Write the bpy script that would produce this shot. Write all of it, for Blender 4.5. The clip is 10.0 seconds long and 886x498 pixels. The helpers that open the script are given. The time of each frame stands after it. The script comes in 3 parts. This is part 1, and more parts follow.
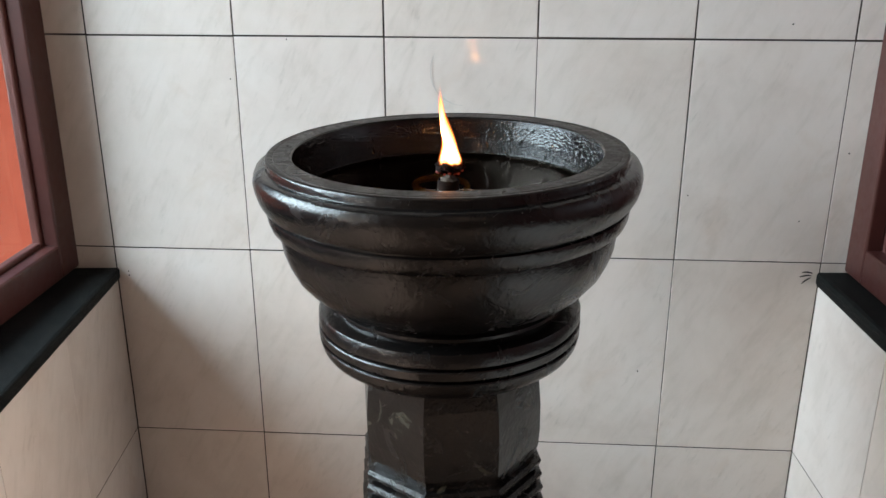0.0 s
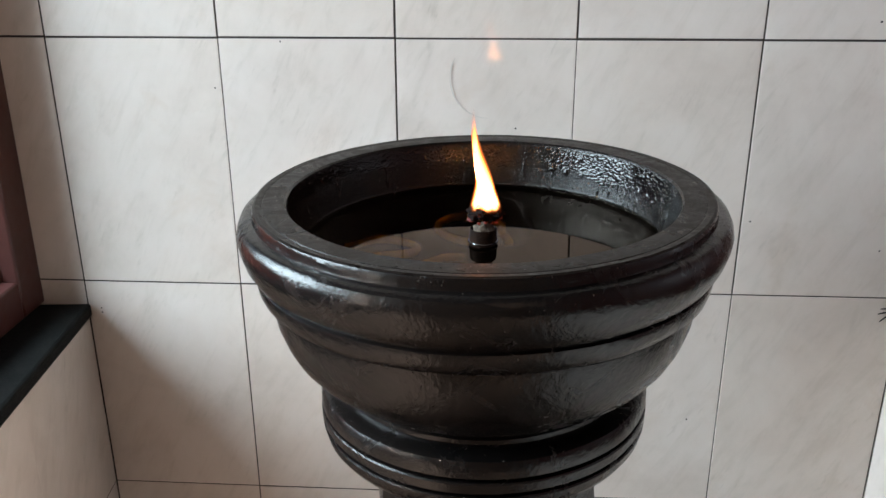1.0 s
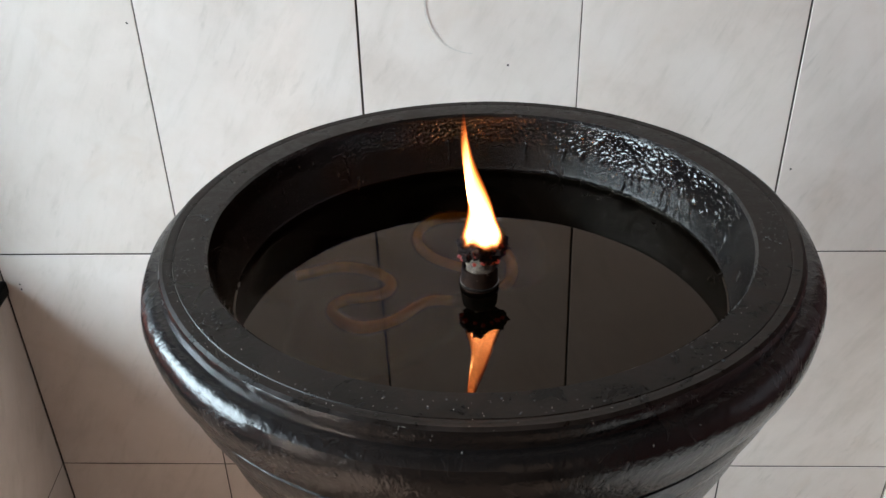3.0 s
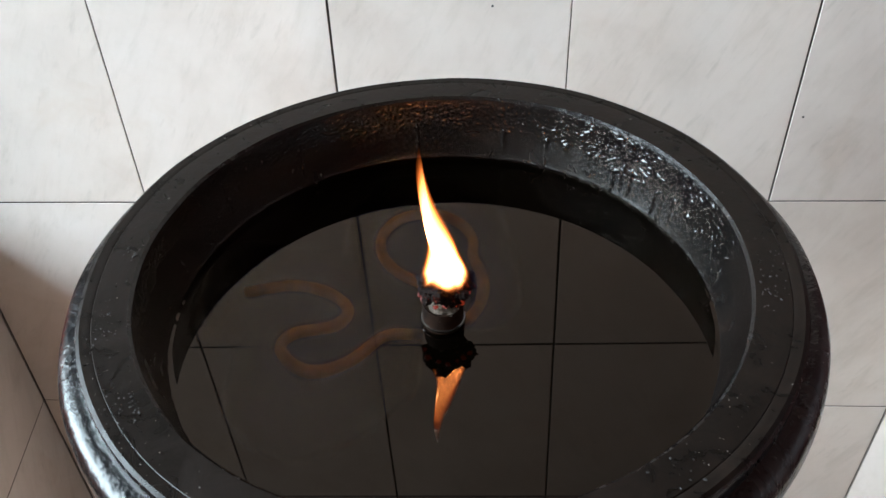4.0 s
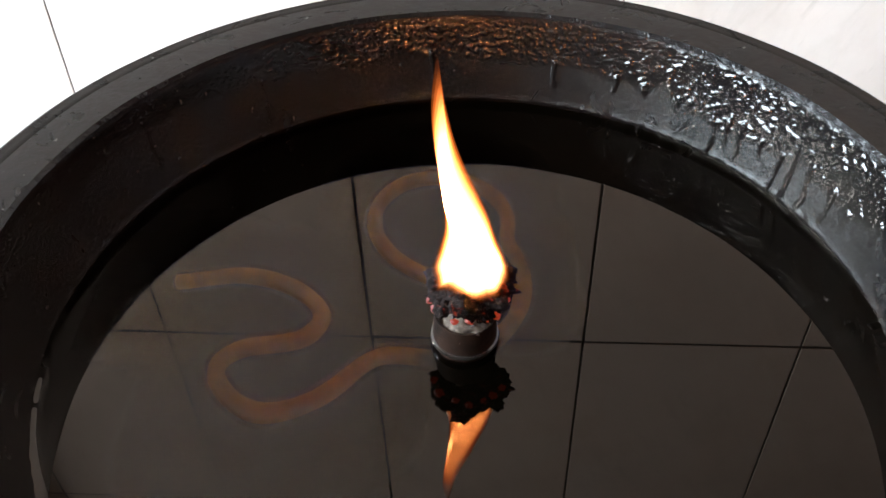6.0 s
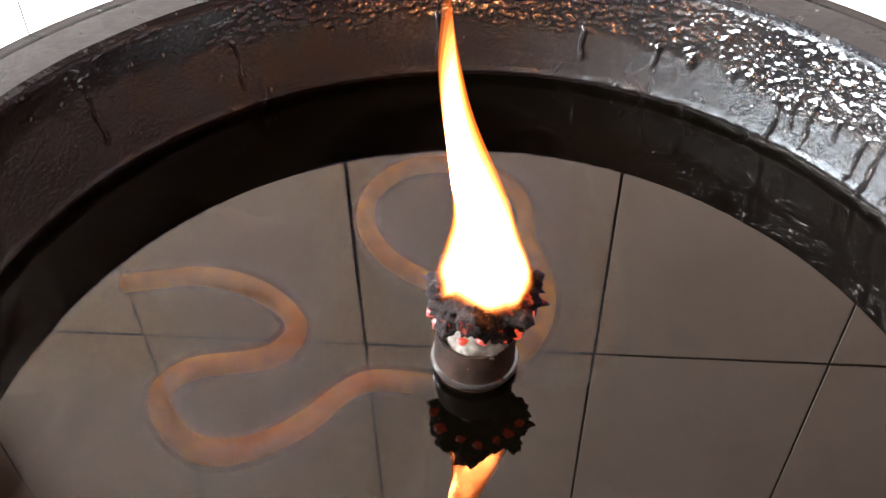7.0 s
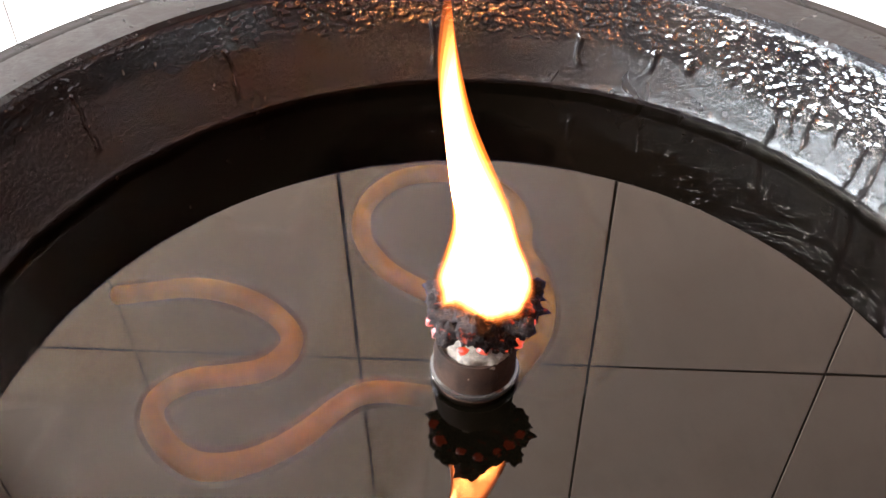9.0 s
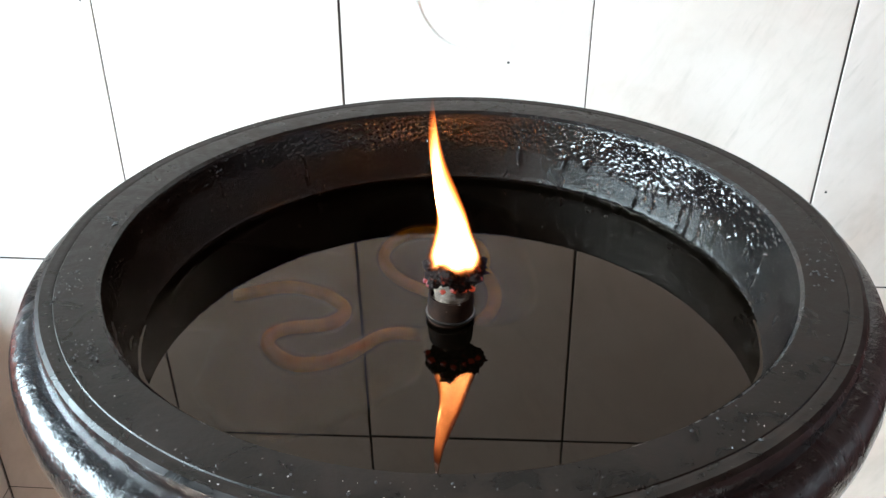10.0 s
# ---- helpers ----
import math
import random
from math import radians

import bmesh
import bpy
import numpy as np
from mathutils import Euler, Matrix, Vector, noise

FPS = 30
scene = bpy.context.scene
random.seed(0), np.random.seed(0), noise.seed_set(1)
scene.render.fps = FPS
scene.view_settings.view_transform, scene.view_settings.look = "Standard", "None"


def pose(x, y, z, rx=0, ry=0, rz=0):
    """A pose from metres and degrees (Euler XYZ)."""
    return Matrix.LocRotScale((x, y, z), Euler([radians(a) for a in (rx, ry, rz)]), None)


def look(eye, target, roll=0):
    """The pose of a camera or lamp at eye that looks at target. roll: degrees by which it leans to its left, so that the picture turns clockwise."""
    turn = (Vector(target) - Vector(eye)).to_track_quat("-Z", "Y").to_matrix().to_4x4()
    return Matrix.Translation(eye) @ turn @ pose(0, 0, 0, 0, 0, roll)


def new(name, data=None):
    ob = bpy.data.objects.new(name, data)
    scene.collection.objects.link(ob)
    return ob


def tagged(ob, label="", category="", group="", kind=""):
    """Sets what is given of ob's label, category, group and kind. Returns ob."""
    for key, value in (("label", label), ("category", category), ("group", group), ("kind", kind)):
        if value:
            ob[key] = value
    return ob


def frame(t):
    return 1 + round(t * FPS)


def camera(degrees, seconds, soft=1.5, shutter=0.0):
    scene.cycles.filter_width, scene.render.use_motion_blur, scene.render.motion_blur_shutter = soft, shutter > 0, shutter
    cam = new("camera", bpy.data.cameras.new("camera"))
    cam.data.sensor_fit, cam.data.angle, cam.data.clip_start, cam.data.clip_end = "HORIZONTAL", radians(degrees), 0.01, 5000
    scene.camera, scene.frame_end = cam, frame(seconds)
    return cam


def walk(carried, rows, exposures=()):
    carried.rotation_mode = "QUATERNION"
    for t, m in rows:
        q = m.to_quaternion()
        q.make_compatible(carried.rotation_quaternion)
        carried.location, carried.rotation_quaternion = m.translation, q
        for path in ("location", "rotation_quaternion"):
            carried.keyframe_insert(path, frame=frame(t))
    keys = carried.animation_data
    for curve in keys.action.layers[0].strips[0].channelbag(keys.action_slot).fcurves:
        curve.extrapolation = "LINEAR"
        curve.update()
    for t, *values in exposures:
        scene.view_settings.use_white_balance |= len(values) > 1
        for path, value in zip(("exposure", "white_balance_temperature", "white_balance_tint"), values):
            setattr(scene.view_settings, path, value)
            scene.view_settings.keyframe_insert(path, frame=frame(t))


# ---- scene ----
cam = camera(53.7, 10.0)
PATH = [
    (0, (0.0543, -1.1608, 1.3246), (-0.0077, -0.2213, 0.9876), 0.04),
    (0.5, (0.0379, -1.0706, 1.3351), (-0.0309, -0.1329, 0.9944), -0.25),
    (1, (0.0166, -0.9815, 1.3303), (-0.0444, -0.0502, 0.9711), -0.22),
    (1.5, (0.0026, -0.9374, 1.3411), (-0.0533, -0.0172, 0.9538), -1.00),
    (2, (-0.0027, -0.8903, 1.3360), (-0.0398, 0.0091, 0.9003), -0.98),
    (2.5, (-0.0058, -0.8334, 1.3455), (-0.0367, 0.0561, 0.8897), -1.13),
    (4, (0.0240, -0.6726, 1.4117), (-0.0162, 0.0890, 0.7649), -1.92),
    (4.5, (0.0217, -0.6390, 1.4157), (-0.0191, 0.1097, 0.7540), -1.66),
    (5, (0.0167, -0.6022, 1.3944), (-0.0262, 0.1404, 0.7261), -1.43),
    (5.5, (0.0105, -0.5755, 1.3574), (-0.0355, 0.1686, 0.6910), -0.90),
    (6, (0.0112, -0.5519, 1.3121), (-0.0341, 0.1894, 0.6424), -0.43),
    (7.5, (0.0038, -0.4891, 1.2608), (-0.0384, 0.2566, 0.5958), 1.05),
    (8, (0.0026, -0.4786, 1.2530), (-0.0352, 0.2681, 0.5889), 1.09),
    (8.5, (0.0049, -0.4778, 1.2542), (-0.0323, 0.2698, 0.5911), 0.84),
    (9, (0.0048, -0.5053, 1.2660), (-0.0306, 0.2499, 0.6114), 0.74),
    (9.5, (0.0086, -0.5819, 1.2965), (-0.0362, 0.2197, 0.7002), 0.51),
    (10, (0.0204, -0.6885, 1.3209), (-0.0258, 0.1776, 0.8232), 0.36),
]
EXPOSURES = [(0, 0.05, 6950, 16), (2.5, 0.12, 6950, 17), (4.0, 0.3, 6950, 17), (5.5, 0.4, 7000, 18), (6.2, 1.4, 7050, 21), (7.4, 2.6, 7250, 25), (9.0, 2.6, 7250, 25), (9.5, 2.6, 7050, 20), (10, 1.1, 6750, 13)]
walk(cam, [(t, look(eye, target, roll)) for t, eye, target, roll in PATH], EXPOSURES)

# ---- light ----
world = bpy.data.worlds.new("sky")
scene.world = world
world.use_nodes = True
wn = world.node_tree.nodes
sky = wn.new("ShaderNodeTexSky")
sky.sky_type, sky.sun_disc = "NISHITA", False
sky.sun_elevation, sky.sun_rotation = radians(55), radians(90)
wn["Background"].inputs["Strength"].default_value = 0.06
world.node_tree.links.new(sky.outputs[0], wn["Background"].inputs["Color"])


def area_lamp(name, m, sx, sy, power, colour):
    data = bpy.data.lights.new(name, "AREA")
    data.shape, data.size, data.size_y = "RECTANGLE", sx, sy
    data.energy, data.color = power, colour
    ob = new(name, data)
    ob.matrix_world = m
    return ob


# sky light that falls in through the west window, added fill from the east, and the sun outside
area_lamp("window_light", look((-1.95, -0.50, 1.93), (0.0, -0.20, 0.95)), 1.8, 1.30, 212, (0.65, 0.865, 1.0))
# fill lamp added in an assumed, unseen east doorway to lift the shade
area_lamp("fill_light", look((2.12, -2.7, 0.95), (0.0, -0.6, 0.8)), 1.2, 1.85, 370, (1.0, 0.875, 0.775))
sun = new("sun", bpy.data.lights.new("sun", "SUN"))
sun.data.energy, sun.data.angle, sun.data.color = 4.5, radians(0.5), (1.0, 0.95, 0.88)
sun.matrix_world = look((5.7, -0.6, 8.2), (0, 0, 0))


# ---- materials ----
def material(name):
    m = bpy.data.materials.new(name)
    m.use_nodes = True
    return m, m.node_tree.nodes, m.node_tree.links, m.node_tree.nodes["Principled BSDF"]


def put(n, kind, **inputs):
    node = n.new(kind)
    for key, value in inputs.items():
        node.inputs[key.replace("_", " ")].default_value = value
    return node


def ramp(n, l, source, stops):
    r = n.new("ShaderNodeValToRGB")
    e = r.color_ramp.elements
    while len(e) < len(stops):
        e.new(0.5)
    for item, (at, value) in zip(e, stops):
        item.position = at
        item.color = (*value, 1) if isinstance(value, tuple) else (value, value, value, 1)
    l.new(source, r.inputs[0])
    return r.outputs[0]


def mixed(n, l, factor, a, b, mode="MIX"):
    x = n.new("ShaderNodeMix")
    x.data_type, x.blend_type = "RGBA", mode
    for socket, value in ((x.inputs[0], factor), (x.inputs[6], a), (x.inputs[7], b)):
        if isinstance(value, (int, float)):
            socket.default_value = value
        elif isinstance(value, tuple):
            socket.default_value = (*value, 1)
        else:
            l.new(value, socket)
    return x.outputs[2]


def math_node(n, l, op, a, b=0.0):
    x = n.new("ShaderNodeMath")
    x.operation = op
    for socket, value in zip(x.inputs, (a, b)):
        if isinstance(value, (int, float)):
            socket.default_value = value
        else:
            l.new(value, socket)
    return x.outputs[0]


def bump(n, l, height, strength, distance, below=None):
    b = put(n, "ShaderNodeBump", Strength=strength, Distance=distance)
    l.new(height, b.inputs["Height"])
    if below is not None:
        l.new(below, b.inputs["Normal"])
    return b.outputs[0]


def noise_at(n, l, vector, scale, detail=4, rough=0.55, distortion=0.0):
    x = put(n, "ShaderNodeTexNoise", Scale=scale, Detail=detail, Roughness=rough, Distortion=distortion)
    l.new(vector, x.inputs["Vector"])
    return x.outputs["Fac"]


def tile_material():
    m, n, l, p = material("glazed_tile")
    co = n.new("ShaderNodeTexCoord").outputs["Object"]
    info = n.new("ShaderNodeObjectInfo").outputs["Random"]
    shift = n.new("ShaderNodeVectorMath")
    shift.operation = "MULTIPLY_ADD"
    l.new(info, shift.inputs[0])
    shift.inputs[1].default_value = (7.3, 3.1, 5.7)
    l.new(co, shift.inputs[2])
    turn = n.new("ShaderNodeMapping")
    turn.vector_type = "TEXTURE"
    turn.inputs["Rotation"].default_value = (0, radians(27), 0)
    turn.inputs["Scale"].default_value = (0.34, 0.34, 1.25)
    l.new(shift.outputs[0], turn.inputs["Vector"])
    cloud = noise_at(n, l, shift.outputs[0], 9, 5, 0.6, 0.4)
    streak = noise_at(n, l, turn.outputs[0], 17, 6, 0.65, 0.5)
    dash = noise_at(n, l, turn.outputs[0], 46, 3, 0.6, 0.3)
    where = ramp(n, l, noise_at(n, l, shift.outputs[0], 13, 3, 0.6, 0.3), [(0.48, 0.0), (0.68, 1.0)])
    base = ramp(n, l, cloud, [(0.28, (0.605, 0.535, 0.485)), (0.5, (0.672, 0.605, 0.555)), (0.75, (0.708, 0.650, 0.608))])
    vein = ramp(n, l, streak, [(0.28, (0.90, 0.90, 0.885)), (0.48, (1, 1, 1)), (0.7, (1.03, 1.03, 1.03))])
    speck = ramp(n, l, dash, [(0.28, (0.86, 0.86, 0.85)), (0.44, (1, 1, 1))])
    c = mixed(n, l, 0.9, base, vein, "MULTIPLY")
    c = mixed(n, l, where, c, mixed(n, l, 1.0, c, speck, "MULTIPLY"))
    warm = ramp(n, l, info, [(0.0, (0.985, 0.97, 0.95)), (1.0, (1, 1, 1))])
    c = mixed(n, l, 1.0, c, warm, "MULTIPLY")
    dirt = ramp(n, l, noise_at(n, l, shift.outputs[0], 11, 4, 0.6, 0.6), [(0.60, (1, 1, 1)), (0.78, (0.93, 0.885, 0.84))])
    c = mixed(n, l, 0.8, c, dirt, "MULTIPLY")
    l.new(c, p.inputs["Base Color"])
    l.new(ramp(n, l, cloud, [(0.3, 0.035), (0.75, 0.10)]), p.inputs["Roughness"])
    l.new(bump(n, l, dash, 0.12, 0.0006, bump(n, l, cloud, 0.10, 0.002)), p.inputs["Normal"])
    return m


def plain_material(name, a, b, scale, rough=(0.5, 0.7), bump_by=0.2, depth=0.001, metal=0.0, coat=0.0):
    m, n, l, p = material(name)
    co = n.new("ShaderNodeTexCoord").outputs["Object"]
    big, small = noise_at(n, l, co, scale, 6, 0.6, 0.3), noise_at(n, l, co, scale * 9, 4, 0.6)
    c = mixed(n, l, ramp(n, l, big, [(0.3, 0.0), (0.7, 1.0)]), a, b)
    c = mixed(n, l, 0.35, c, ramp(n, l, small, [(0.25, 0.6), (0.65, 1.0)]), "MULTIPLY")
    l.new(c, p.inputs["Base Color"])
    l.new(ramp(n, l, small, [(0.25, rough[0]), (0.75, rough[1])]), p.inputs["Roughness"])
    p.inputs["Metallic"].default_value, p.inputs["Coat Weight"].default_value = metal, coat
    l.new(bump(n, l, small, bump_by, depth), p.inputs["Normal"])
    return m


def oiled_stone(name, inside=False, worn=False, rim=False):
    """Black soapstone soaked with lamp oil; inside: the wet, dripping inner face."""
    m, n, l, p = material(name)
    co = n.new("ShaderNodeTexCoord").outputs["Object"]
    big = noise_at(n, l, co, 14, 6, 0.65, 0.5)
    grain = noise_at(n, l, co, 260, 5, 0.65)
    pit = put(n, "ShaderNodeTexVoronoi", Scale=330.0)
    l.new(co, pit.inputs["Vector"])
    patch = noise_at(n, l, co, 26, 6, 0.7, 1.0)
    c = mixed(n, l, ramp(n, l, big, [(0.35, 0.0), (0.7, 1.0)]), (0.0024, 0.0022, 0.0022), (0.0065, 0.0050, 0.0045))
    c = mixed(n, l, ramp(n, l, patch, [(0.58, 0.0), (0.76, 0.7)]), c, (0.018, 0.0110, 0.0080))
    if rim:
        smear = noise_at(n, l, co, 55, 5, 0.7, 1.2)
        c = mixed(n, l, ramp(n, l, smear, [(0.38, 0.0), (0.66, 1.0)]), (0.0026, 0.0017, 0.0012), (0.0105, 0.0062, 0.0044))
    if worn:
        dusty = ramp(n, l, noise_at(n, l, co, 22, 8, 0.75, 1.5), [(0.56, 0.0), (0.72, 0.7)])
        c = mixed(n, l, dusty, c, (0.060, 0.056, 0.040))
    dust = ramp(n, l, noise_at(n, l, co, 380, 2, 0.5), [(0.73, 0.0), (0.79, 0.9)])
    c = mixed(n, l, dust, c, (0.12, 0.11, 0.10))
    l.new(c, p.inputs["Base Color"])
    if inside:
        wet = n.new("ShaderNodeAttribute")
        wet.attribute_name = "wet"
        wet = wet.outputs["Fac"]
        film = noise_at(n, l, co, 34, 4, 0.65, 0.8)
        dry = ramp(n, l, film, [(0.34, 0.17), (0.62, 0.28)])
        l.new(mixed(n, l, wet, dry, (0.10, 0.10, 0.10)), p.inputs["Roughness"])
        sand = mixed(n, l, wet, noise_at(n, l, co, 620, 4, 0.7), (0.5, 0.5, 0.5))
        nrm = bump(n, l, sand, 0.55, 0.0008, bump(n, l, noise_at(n, l, co, 150, 3, 0.6, 0.4), 0.25, 0.0012))
    else:
        l.new(ramp(n, l, patch, [(0.32, 0.15), (0.52, 0.23), (0.74, 0.38)]), p.inputs["Roughness"])
        pits = ramp(n, l, pit.outputs["Distance"], [(0.0, 1.0), (0.35, 0.0)])
        sparse = mixed(n, l, ramp(n, l, patch, [(0.48, 0.0), (0.60, 1.0)]), (0.0, 0.0, 0.0), pits)
        nrm = bump(n, l, grain, 0.30, 0.0008, bump(n, l, noise_at(n, l, co, 135, 3, 0.6, 0.5), 0.42, 0.0014, bump(n, l, sparse, 0.5, 0.0006, bump(n, l, noise_at(n, l, co, 60, 4, 0.6, 0.6), 0.2, 0.002))))
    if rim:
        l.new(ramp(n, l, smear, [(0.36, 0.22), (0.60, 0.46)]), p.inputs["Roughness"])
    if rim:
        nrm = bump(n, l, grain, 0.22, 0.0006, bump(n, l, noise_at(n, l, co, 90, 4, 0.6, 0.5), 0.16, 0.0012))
    l.new(nrm, p.inputs["Normal"])
    if inside:
        l.new(ramp(n, l, wet, [(0.0, 0.27), (1.0, 0.45)]), p.inputs["Specular IOR Level"])
    else:
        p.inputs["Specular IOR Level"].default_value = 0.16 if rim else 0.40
    return m


def oil_material():
    m, n, l, p = material("lamp_oil")
    out = n["Material Output"]
    clear = put(n, "ShaderNodeBsdfTransparent")
    clear.inputs["Color"].default_value = (0.66, 0.45, 0.12, 1)
    shine = put(n, "ShaderNodeBsdfGlossy", Roughness=0.0)
    shine.inputs["Color"].default_value = (0.84, 0.68, 0.58, 1)
    fres = put(n, "ShaderNodeFresnel", IOR=1.455)
    mix = n.new("ShaderNodeMixShader")
    l.new(fres.outputs[0], mix.inputs[0])
    deep = n.new("ShaderNodeBsdfDiffuse")
    deep.inputs["Color"].default_value = (0.0006, 0.0004, 0.0002, 1)
    shallow = n.new("ShaderNodeAttribute")
    shallow.attribute_name = "shallow"
    body = n.new("ShaderNodeMixShader")
    l.new(shallow.outputs["Fac"], body.inputs[0])
    l.new(deep.outputs[0], body.inputs[1])
    l.new(clear.outputs[0], body.inputs[2])
    l.new(body.outputs[0], mix.inputs[1])
    l.new(shine.outputs[0], mix.inputs[2])
    l.new(mix.outputs[0], out.inputs["Surface"])
    n.remove(p)
    return m


def flame_material(name, colour, strength, clear):
    """Glowing gas: thin at the foot and at the tip."""
    m, n, l, p = material(name)
    co = n.new("ShaderNodeTexCoord").outputs["Generated"]
    xyz = n.new("ShaderNodeSeparateXYZ")
    l.new(co, xyz.inputs[0])
    wisp = noise_at(n, l, co, 3.5, 2, 0.5, 0.8)
    z = math_node(n, l, "ADD", xyz.outputs["Z"], math_node(n, l, "MULTIPLY", math_node(n, l, "SUBTRACT", wisp, 0.5), 0.28))
    emit = put(n, "ShaderNodeEmission", Strength=strength)
    emit.inputs["Color"].default_value = (*colour, 1)
    clearness = n.new("ShaderNodeBsdfTransparent")
    mix = n.new("ShaderNodeMixShader")
    l.new(ramp(n, l, z, [(0.04, 0.0), (0.12, clear * 0.10), (0.22, clear * 0.45), (0.34, clear), (0.60, clear), (0.78, clear * 0.6), (1.0, 0.0)]), mix.inputs[0])
    l.new(clearness.outputs[0], mix.inputs[1])
    l.new(emit.outputs[0], mix.inputs[2])
    l.new(mix.outputs[0], n["Material Output"].inputs["Surface"])
    n.remove(p)
    return m


def glow_material(name, colour, strength):
    m, n, l, p = material(name)
    p.inputs["Base Color"].default_value = (0.05, 0.01, 0.01, 1)
    p.inputs["Emission Color"].default_value = (*colour, 1)
    p.inputs["Emission Strength"].default_value = strength
    return m


def glass_material():
    m, n, l, p = material("window_glass")
    clear = n.new("ShaderNodeBsdfTransparent")
    clear.inputs["Color"].default_value = (0.95, 0.96, 0.95, 1)
    shine = put(n, "ShaderNodeBsdfGlossy", Roughness=0.02)
    mix = n.new("ShaderNodeMixShader")
    mix.inputs[0].default_value = 0.06
    for a, b in ((clear.outputs[0], mix.inputs[1]), (shine.outputs[0], mix.inputs[2]), (mix.outputs[0], n["Material Output"].inputs["Surface"])):
        l.new(a, b)
    n.remove(p)
    return m


def char_material():
    """Burnt cotton with spots that still glow."""
    m, n, l, p = material("charred_cotton")
    co = n.new("ShaderNodeTexCoord").outputs["Object"]
    small, spots = noise_at(n, l, co, 900, 4, 0.7), noise_at(n, l, co, 330, 3, 0.6, 0.6)
    l.new(ramp(n, l, small, [(0.3, (0.002, 0.0015, 0.0015)), (0.55, (0.010, 0.006, 0.005)), (0.78, (0.05, 0.035, 0.03))]), p.inputs["Base Color"])
    p.inputs["Roughness"].default_value, p.inputs["Specular IOR Level"].default_value = 0.9, 0.08
    p.inputs["Emission Color"].default_value = (1.0, 0.09, 0.022, 1)
    l.new(ramp(n, l, spots, [(0.60, 0.0), (0.80, 0.15)]), p.inputs["Emission Strength"])
    l.new(bump(n, l, small, 0.9, 0.0012), p.inputs["Normal"])
    return m


def soft_edge_material():
    """A mottled, mostly see-through cotton-coloured sleeve that blurs the edge of a sunken cord."""
    m, n, l, p = material("soft_cord_edge")
    co = n.new("ShaderNodeTexCoord").outputs["Object"]
    p.inputs["Base Color"].default_value, p.inputs["Roughness"].default_value = (0.70, 0.44, 0.015, 1), 0.8
    l.new(ramp(n, l, noise_at(n, l, co, 160, 4, 0.7, 0.5), [(0.35, 0.02), (0.7, 0.22)]), p.inputs["Alpha"])
    return m


TILE = tile_material()
GROUT = plain_material("cement_grout", (0.012, 0.010, 0.009), (0.055, 0.045, 0.038), 14, (0.8, 0.95))
PLASTER = plain_material("painted_plaster", (0.13, 0.108, 0.092), (0.18, 0.15, 0.125), 3, (0.6, 0.8))
FLOOR = plain_material("stone_floor", (0.12, 0.10, 0.085), (0.18, 0.15, 0.13), 4, (0.25, 0.5))
GRANITE = plain_material("black_granite", (0.003, 0.0035, 0.0035), (0.010, 0.011, 0.0105), 60, (0.45, 0.7), 0.6, 0.0012)
GRANITE.node_tree.nodes["Principled BSDF"].inputs["Specular IOR Level"].default_value = 0.09
WOOD = plain_material("maroon_wood", (0.045, 0.011, 0.009), (0.075, 0.021, 0.017), 9, (0.3, 0.5), 0.25, 0.0008, coat=0.2)
# a paler maroon than the frame
SASH = plain_material("paler_maroon_wood", (0.085, 0.027, 0.023), (0.13, 0.046, 0.038), 11, (0.35, 0.6), 0.3, 0.0008)
RED = plain_material("red_oxide_wall", (0.52, 0.115, 0.070), (0.64, 0.17, 0.11), 5, (0.7, 0.9), 0.4, 0.003)
EARTH = plain_material("dry_earth", (0.20, 0.12, 0.075), (0.30, 0.19, 0.12), 2, (0.8, 0.95), 0.5, 0.01)
STONE = oiled_stone("oiled_black_stone")
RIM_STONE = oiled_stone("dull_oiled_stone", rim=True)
STONE_WORN = oiled_stone("worn_black_stone", worn=True)
SLUDGE = plain_material("oil_sludge", (0.0008, 0.0005, 0.0004), (0.0016, 0.001, 0.0008), 20, (0.9, 1.0), 0.0)
SLUDGE.node_tree.nodes["Principled BSDF"].inputs["Specular IOR Level"].default_value = 0.0
STONE_IN = oiled_stone("oil_crusted_stone", inside=True)
OIL = oil_material()
BRASS = plain_material("sooty_brass", (0.006, 0.0032, 0.0022), (0.028, 0.013, 0.008), 140, (0.6, 0.8), 0.3, 0.0005, metal=0.0)
BRASS.node_tree.nodes["Principled BSDF"].inputs["Specular IOR Level"].default_value = 0.08
RING = plain_material("dark_oily_ring", (0.010, 0.008, 0.007), (0.022, 0.017, 0.014), 80, (0.06, 0.12), 0.1, 0.0002, coat=1.0)
CHAR = char_material()
COTTON = plain_material("scorched_cotton", (0.03, 0.018, 0.012), (0.17, 0.125, 0.09), 320, (0.8, 0.95), 0.8, 0.001)
CORD = plain_material("oil_soaked_cotton", (0.34, 0.16, 0.004), (0.88, 0.54, 0.015), 38, (0.6, 0.8), 0.6, 0.0008)
FUZZ = soft_edge_material()
EMBER = glow_material("ember", (1.0, 0.10, 0.025), 0.13)
INK = plain_material("black_ink", (0.01, 0.01, 0.01), (0.03, 0.03, 0.03), 50, (0.5, 0.7))
GLASS = glass_material()


